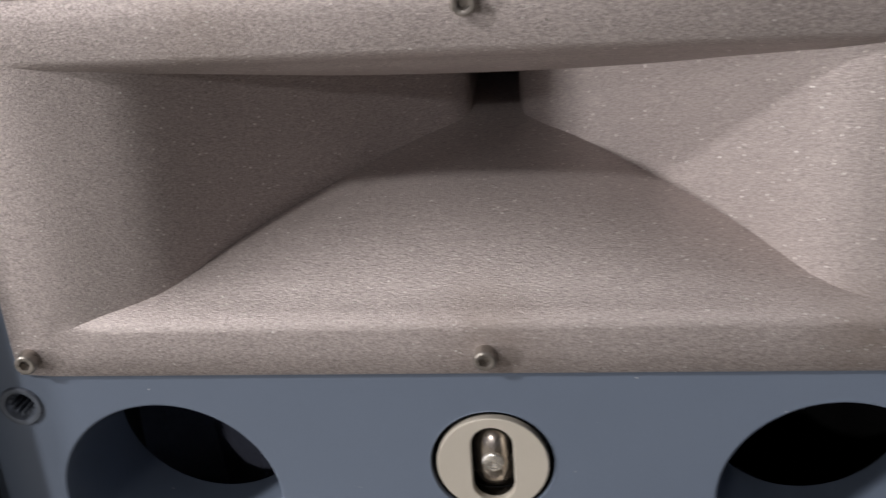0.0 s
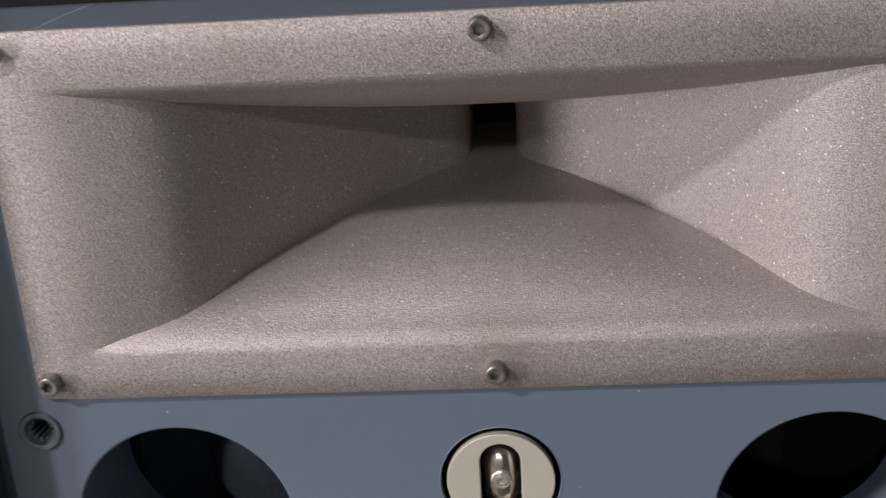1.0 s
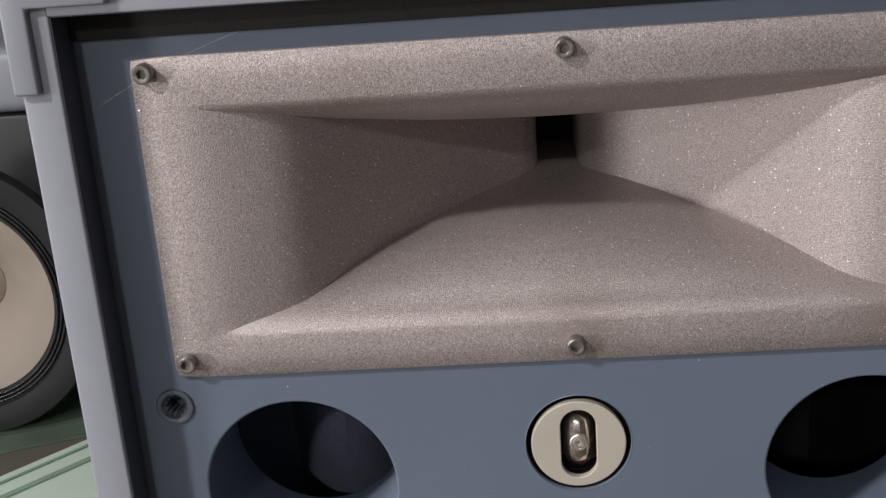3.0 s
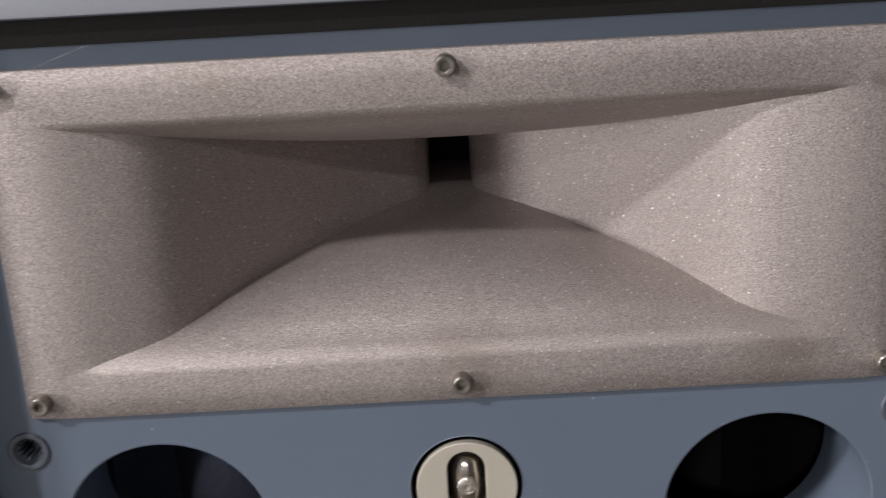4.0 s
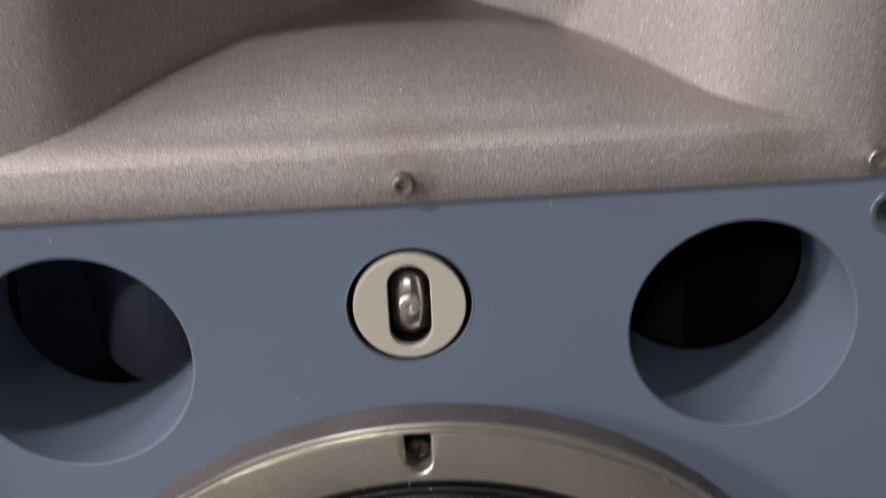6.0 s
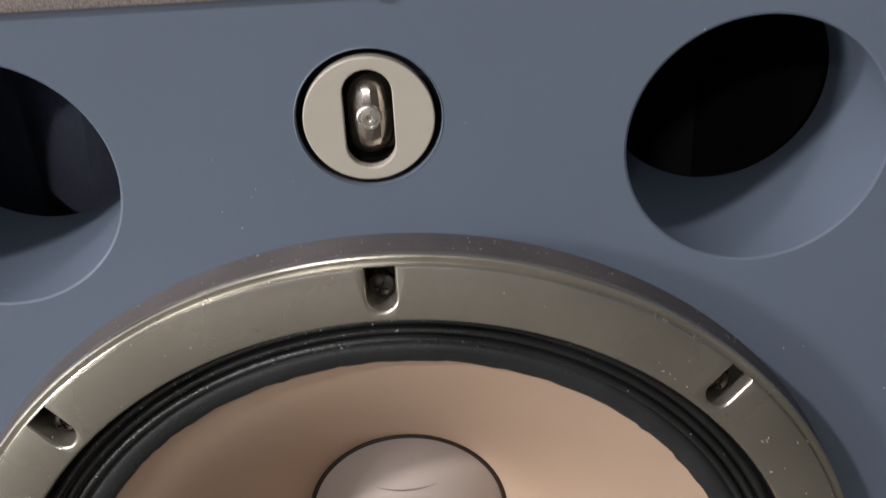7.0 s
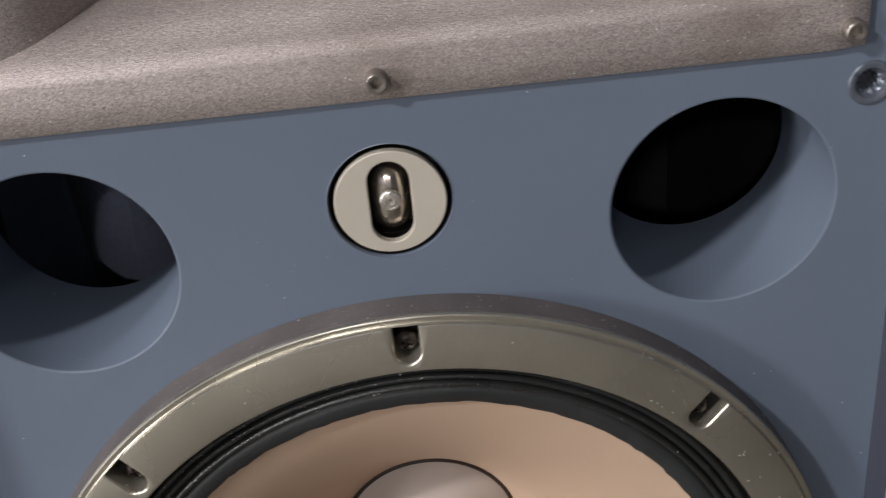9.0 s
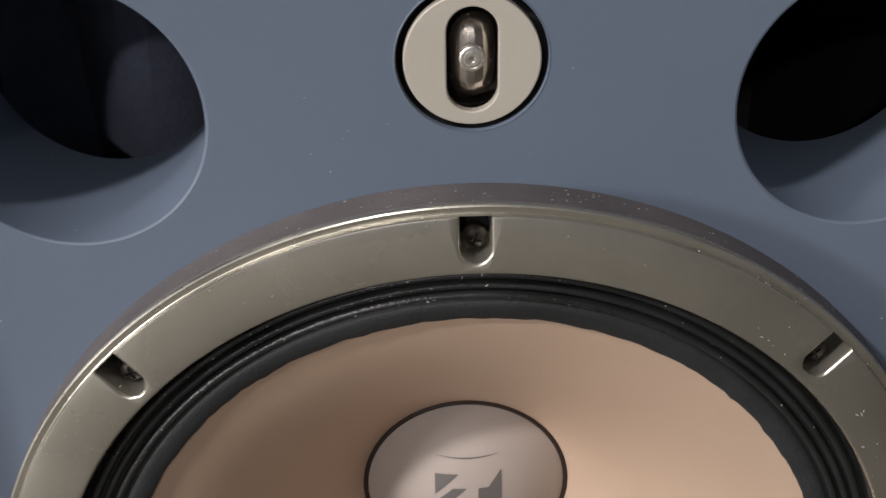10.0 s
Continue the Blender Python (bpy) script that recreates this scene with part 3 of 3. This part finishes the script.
first_pan = None
for i in range(8):
    a = i * math.pi / 4
    m = pose(0.1768 * math.sin(a), -0.0105, 0.1768 * math.cos(a), 0, 33 * i + 20, 0)
    if first_pan is None:
        ob = first_pan = part("screw", pan_screw(), M_SCREW, woofer, "black cross-head screw")
        cross = bmesh.new()
        for w, h in ((0.0026, 0.0005), (0.0005, 0.0026)):
            piece = box(-w, w, -0.0040, -0.0022, -h, h)
            me = bpy.data.meshes.new("arm")
            piece.to_mesh(me)
            piece.free()
            cross.from_mesh(me)
            bpy.data.meshes.remove(me)
        cut(ob, [cross])
    else:
        ob = new("screw", first_pan.data)
        ob.parent = woofer
        tagged(ob, "black cross-head screw")
    ob.matrix_basis = m

# black plates stand in for the deep shade at the slots' outer ends
slot_shade_mesh = None
for i in range(8):
    a = i * math.pi / 4
    if slot_shade_mesh is None:
        ob = part("slot_shade", box(-0.0055, 0.0055, -0.0040, -0.0036, 0.1745, 0.1880), M_BLACK, woofer, "black plate put in for the shade deep in a screw slot", smooth=0)
        slot_shade_mesh = ob.data
    else:
        ob = new("slot_shade", slot_shade_mesh)
        ob.parent = woofer
        tagged(ob, "black plate put in for the shade deep in a screw slot")
    ob.matrix_basis = pose(0, 0, 0, 0, math.degrees(a), 0)

# corrugated edge: a dark step, three rolls and a flat glued band
prof = [(0.1668, -0.0100), (0.1655, -0.0080), (0.1642, -0.0076), (0.1634, -0.0090)]
for k in range(3):
    mid = 0.1614 - 0.0042 * k
    for j in range(9):
        t = -math.pi / 2 + math.pi * j / 8
        prof.append((mid - 0.0018 * math.sin(t), -0.0098 - 0.0032 * math.cos(t)))
prof += [(0.1500, -0.0098)]
part("surround", lathe(prof, 200), M_RUBBER, woofer, "black corrugated cloth surround", smooth=60)


def glue_band():
    """The flat band that laps onto the cone, with a slightly ragged inner edge."""
    bm = lathe([(0.1506, -0.0100), (0.1494, -0.0112), (0.1470, -0.0110), (0.1424, -0.0104), (0.1416, -0.0094)], 240)
    for v in bm.verts:
        r = math.hypot(v.co.x, v.co.z)
        if r < 0.1430:
            a = math.atan2(v.co.x, v.co.z)
            k = 1 + 0.0045 * noise.noise((math.cos(a) * 14, math.sin(a) * 14, 3.1)) + 0.003 * noise.noise((math.cos(a) * 60, math.sin(a) * 60, 1.1))
            v.co.x, v.co.z = v.co.x * k, v.co.z * k
    return bm


part("cone_edge_band", glue_band(), M_GLUE, woofer, "dark grey doped band", smooth=60)
CAP_R, CAP_Y, CAP_H = 0.0472, 0.0668, 0.0185
prof = []
for k in range(25):
    t = k / 24
    prof.append((0.1440 + (0.0440 - 0.1440) * t, -0.0088 + (0.0715 + 0.0088) * (0.45 * t + 0.55 * t ** 2.1)))
part("cone", lathe(prof, 160), M_CONE, woofer, "smooth tan paper cone", smooth=60)
part("bead", lathe([(CAP_R + 0.0013 * math.cos(t), CAP_Y + 0.0016 * math.sin(t)) for t in (2 * math.pi * k / 10 for k in range(10))], 120, closed=True),
     M_BEAD, woofer, "dark brown glue bead", smooth=60)


def dome(r):
    return CAP_Y - CAP_H * (1 - (r / CAP_R) ** 2)


cap = part("dust_cap", lathe([(CAP_R * (1 - k / 20), dome(CAP_R * (1 - k / 20))) for k in range(21)], 96), M_CAP, woofer, "grey-beige domed dust cap", smooth=60)


def printed(polygons):
    """Flat printed shapes that follow the dome."""
    bm = bmesh.new()
    for poly in polygons:
        f = bm.faces.new([bm.verts.new((x / 1000, 0, z / 1000)) for x, z in poly])
    for _ in range(3):
        bmesh.ops.subdivide_edges(bm, edges=list(bm.edges), cuts=1, use_grid_fill=True)
    bmesh.ops.triangulate(bm, faces=list(bm.faces))
    for v in bm.verts:
        v.co.y = dome(math.hypot(v.co.x, v.co.z)) - 0.0003
    return bm


arc = [(-15 + 30.5 * k / 12, 25.2 + 1.3 * ((k - 6) / 6) ** 2 + 0.35 * (1 - ((k - 6) / 6) ** 2)) for k in range(13)]
arc += [(x, 25.2 + 1.3 * ((k - 6) / 6) ** 2 - 0.35 * (1 - ((k - 6) / 6) ** 2)) for k, (x, z) in reversed(list(enumerate(arc[:13])))][1:-1]
shapes = [
    [(-14.8, 18.0), (-4.0, 18.0), (-14.8, 7.5)],
    [(-6.6, 11.0), (-0.4, 11.0), (-14.8, -3.0), (-14.8, 3.6)],
    [(5.0, 11.0), (9.6, 11.0), (15.6, 19.0), (15.6, -12.0), (5.0, -12.0)],
    [(-0.4, 4.0), (-0.4, -12.0), (-14.8, -12.0), (-14.8, -9.0)],
]
part("logo", printed(shapes), M_INK, woofer, "grey printed emblem of slanted bars", smooth=0)
part("logo_arc", printed([arc]), M_INK, woofer, "thin grey printed arc", smooth=0)


# ---- loose lint on the case ----
def lint(points, r):
    cu = bpy.data.curves.new("lint", "CURVE")
    cu.dimensions, cu.bevel_depth, cu.bevel_resolution = "3D", r, 1
    sp = cu.splines.new("POLY")
    sp.points.add(len(points) - 1)
    for p, q in zip(sp.points, points):
        p.co = (*q, 1)
    cu.materials.append(M_FIBRE)
    ob = new("lint_fibre", cu)
    return tagged(ob, "fine pale lint fibre clinging to the speaker front", "lint")


lint([(-0.2040 + 0.0660 * k / 10, -0.0100 + 0.004 * math.sin(k / 3), 0.6665 + 0.0290 * k / 10 + 0.0022 * math.sin(math.pi * k / 10)) for k in range(11)], 0.00006)


# ---- dust ----
def dust_mesh():
    """Pale flecks and short hairs: on the woofer's gasket and rim, in its surround, a few on the front board."""
    rng = random.Random(11)
    spots = []
    for _ in range(150):                                   # the gasket's upper side
        a = rng.gauss(0.35, 0.55)
        spots.append((0.1917, rng.uniform(-0.0135, -0.001), a, 0))
    for _ in range(90):                                    # the ledge and the edge of the rim
        spots.append((rng.uniform(0.1872, 0.1888), -0.0175, rng.gauss(0.45, 0.35), 1))
    for _ in range(60):                                    # the face of the rim
        r = rng.uniform(0.168, 0.187)
        spots.append((r, -0.0188 - 0.1105 * (0.1872 - r), rng.uniform(-1.1, 1.3), 1))
    for _ in range(110):                                   # the rolls
        k = rng.randrange(3)
        spots.append((0.1614 - 0.0042 * k + rng.uniform(-0.0008, 0.0008), -0.0129, rng.gauss(-0.25, 0.45), 1))
    for _ in range(24):                                    # the front board
        r, a = rng.uniform(0.194, 0.262), rng.uniform(-0.5, 0.75)
        if math.hypot(abs(r * math.sin(a)) - PORT_X, WOOFER_Z + r * math.cos(a) - PORT_Z) > PORT_R + 0.004 and math.hypot(r * math.sin(a), WOOFER_Z + r * math.cos(a) - TWEETER_Z) > 0.027:
            spots.append((r, -0.0001, a, 1))
    bm = bmesh.new()
    for r, a, turn, length in ((0.1745, 0.955, 30, 0.0011), (0.1760, 0.962, 60, 0.0012), (0.1772, 0.957, 100, 0.0009),      # scuffs beside a slot
                               (0.1712, 0.640, 20, 0.0008), (0.1716, 0.658, 25, 0.0005), (0.1709, 0.675, 10, 0.0003)):
        m = pose(r * math.sin(a), -0.0187 - 0.1105 * (0.1872 - r), WOOFER_Z + r * math.cos(a), 0, turn, 0)
        bmesh.ops.create_icosphere(bm, subdivisions=1, radius=1.0, matrix=m @ Matrix.Diagonal((length, 0.0001, 0.00026, 1)))
    for r, y, a, facing in spots:
        size = rng.choice((0.00009, 0.00011, 0.00013, 0.00017, 0.00028)) * rng.uniform(0.8, 1.2)
        long = rng.choice((1.0, 1.0, 1.4, 2.6))
        m = pose(r * math.sin(a), y, WOOFER_Z + r * math.cos(a), 0, math.degrees(a) + (rng.uniform(0, 180) if facing else 0), 0)
        bmesh.ops.create_icosphere(bm, subdivisions=1, radius=1.0, matrix=m @ Matrix.Diagonal((size * long, size * 0.7, size, 1)))
    return bm


tagged(part("dust", dust_mesh(), M_FIBRE), "pale dust flecks on the woofer's rim, surround and the front board", "dust", kind="stuff")


# ---- what stands behind, to one side ----
def loose_woofer():
    """A bare driver standing on its rim: black rim, tan cone, basket and magnet behind."""
    thing = new("woofer_driver")
    tagged(thing, "loose woofer with black rim and tan cone, standing on the floor", "woofer")
    part("frame", lathe([(0.205, 0.0), (0.205, -0.012), (0.202, -0.018), (0.190, -0.0205), (0.172, -0.020), (0.166, -0.016), (0.166, 0.004), (0.190, 0.004)], 96, closed=True), M_BLACK, thing, "black rim")
    pr = [(0.167, -0.008)]
    for k in range(3):
        for j in range(7):
            t = -math.pi / 2 + math.pi * j / 6
            pr.append((0.160 - 0.0055 * k - 0.0024 * math.sin(t), -0.008 - 0.005 * math.cos(t)))
    pr.append((0.1435, -0.008))
    part("surround", lathe(pr, 96), M_RUBBER, thing, "black corrugated surround", smooth=60)
    part("cone", lathe([(0.1445 - 0.1 * k / 12, -0.007 + 0.0785 * (0.3 * k / 12 + 0.7 * (k / 12) ** 2.6)) for k in range(13)], 96), M_DULL, thing, "grey-tan paper cone, colour darkened to stand for weaker light", smooth=60)
    part("dust_cap", lathe([(0.047 * (1 - k / 12), 0.066 - 0.019 * (1 - (1 - k / 12) ** 2)) for k in range(13)], 64), M_DULL, thing, "beige dust cap", smooth=60)
    part("basket", lathe([(0.186, 0.004), (0.170, 0.030), (0.095, 0.105), (0.095, 0.110)], 64), M_NEAR, thing, "black basket", smooth=60)
    part("magnet", lathe([(0.0, 0.1102), (0.098, 0.1102), (0.100, 0.1130), (0.100, 0.1580), (0.097, 0.1610), (0.0, 0.1610)], 64), M_NEAR, thing, "black magnet")
    return thing


driver = loose_woofer()
driver.matrix_basis = pose(-0.812, 1.01, 0.2052)


def equipment_case():
    thing = new("equipment_case")
    tagged(thing, "charcoal equipment case with a grey lid, on the floor", "case")
    part("body", box(-0.35, 0.35, 0.0, 0.45, 0.0, 0.42, 0.006), M_NEAR, thing)
    part("lid", box(-0.352, 0.352, -0.004, 0.452, 0.422, 0.52, 0.02, 4), M_CASE, thing, "grey lid with rounded edges")
    return thing


crate = equipment_case()
crate.matrix_basis = pose(-0.95, 1.20, 0.0)


def pale_board():
    thing = new("board")
    tagged(thing, "pale green flat board with a darker edge lying on the floor", "board")
    part("panel", box(-0.30, 0.30, -0.20, 0.20, 0.0, 0.012, 0.003), M_SHEET, thing)
    part("edge_band", box(-0.30, 0.30, 0.135, 0.145, 0.0122, 0.0150, 0.001), M_STRIPE, thing, "darker green band")
    part("edge_band", box(-0.30, 0.30, 0.175, 0.180, 0.0122, 0.0150, 0.001), M_STRIPE, thing, "darker green band")
    return thing


board = pale_board()
board.matrix_basis = pose(-0.53, 0.766, 0.0, 0, 0, 48)


def floor_mat():
    thing = new("floor_mat")
    tagged(thing, "dark green ribbed mat on the floor under a loose woofer", "mat")
    part("sheet", box(-0.45, 0.45, -0.40, 0.40, 0.0, 0.004, 0.001), M_MAT, thing)
    for k in range(9):
        part("rib", box(-0.45, 0.45, -0.36 + 0.09 * k, -0.345 + 0.09 * k, 0.0042, 0.0060, 0.0006), M_MAT, thing)
    return thing


mat_thing = floor_mat()
mat_thing.matrix_basis = pose(-0.92, 1.30, 0.0, 0, 0, 20)
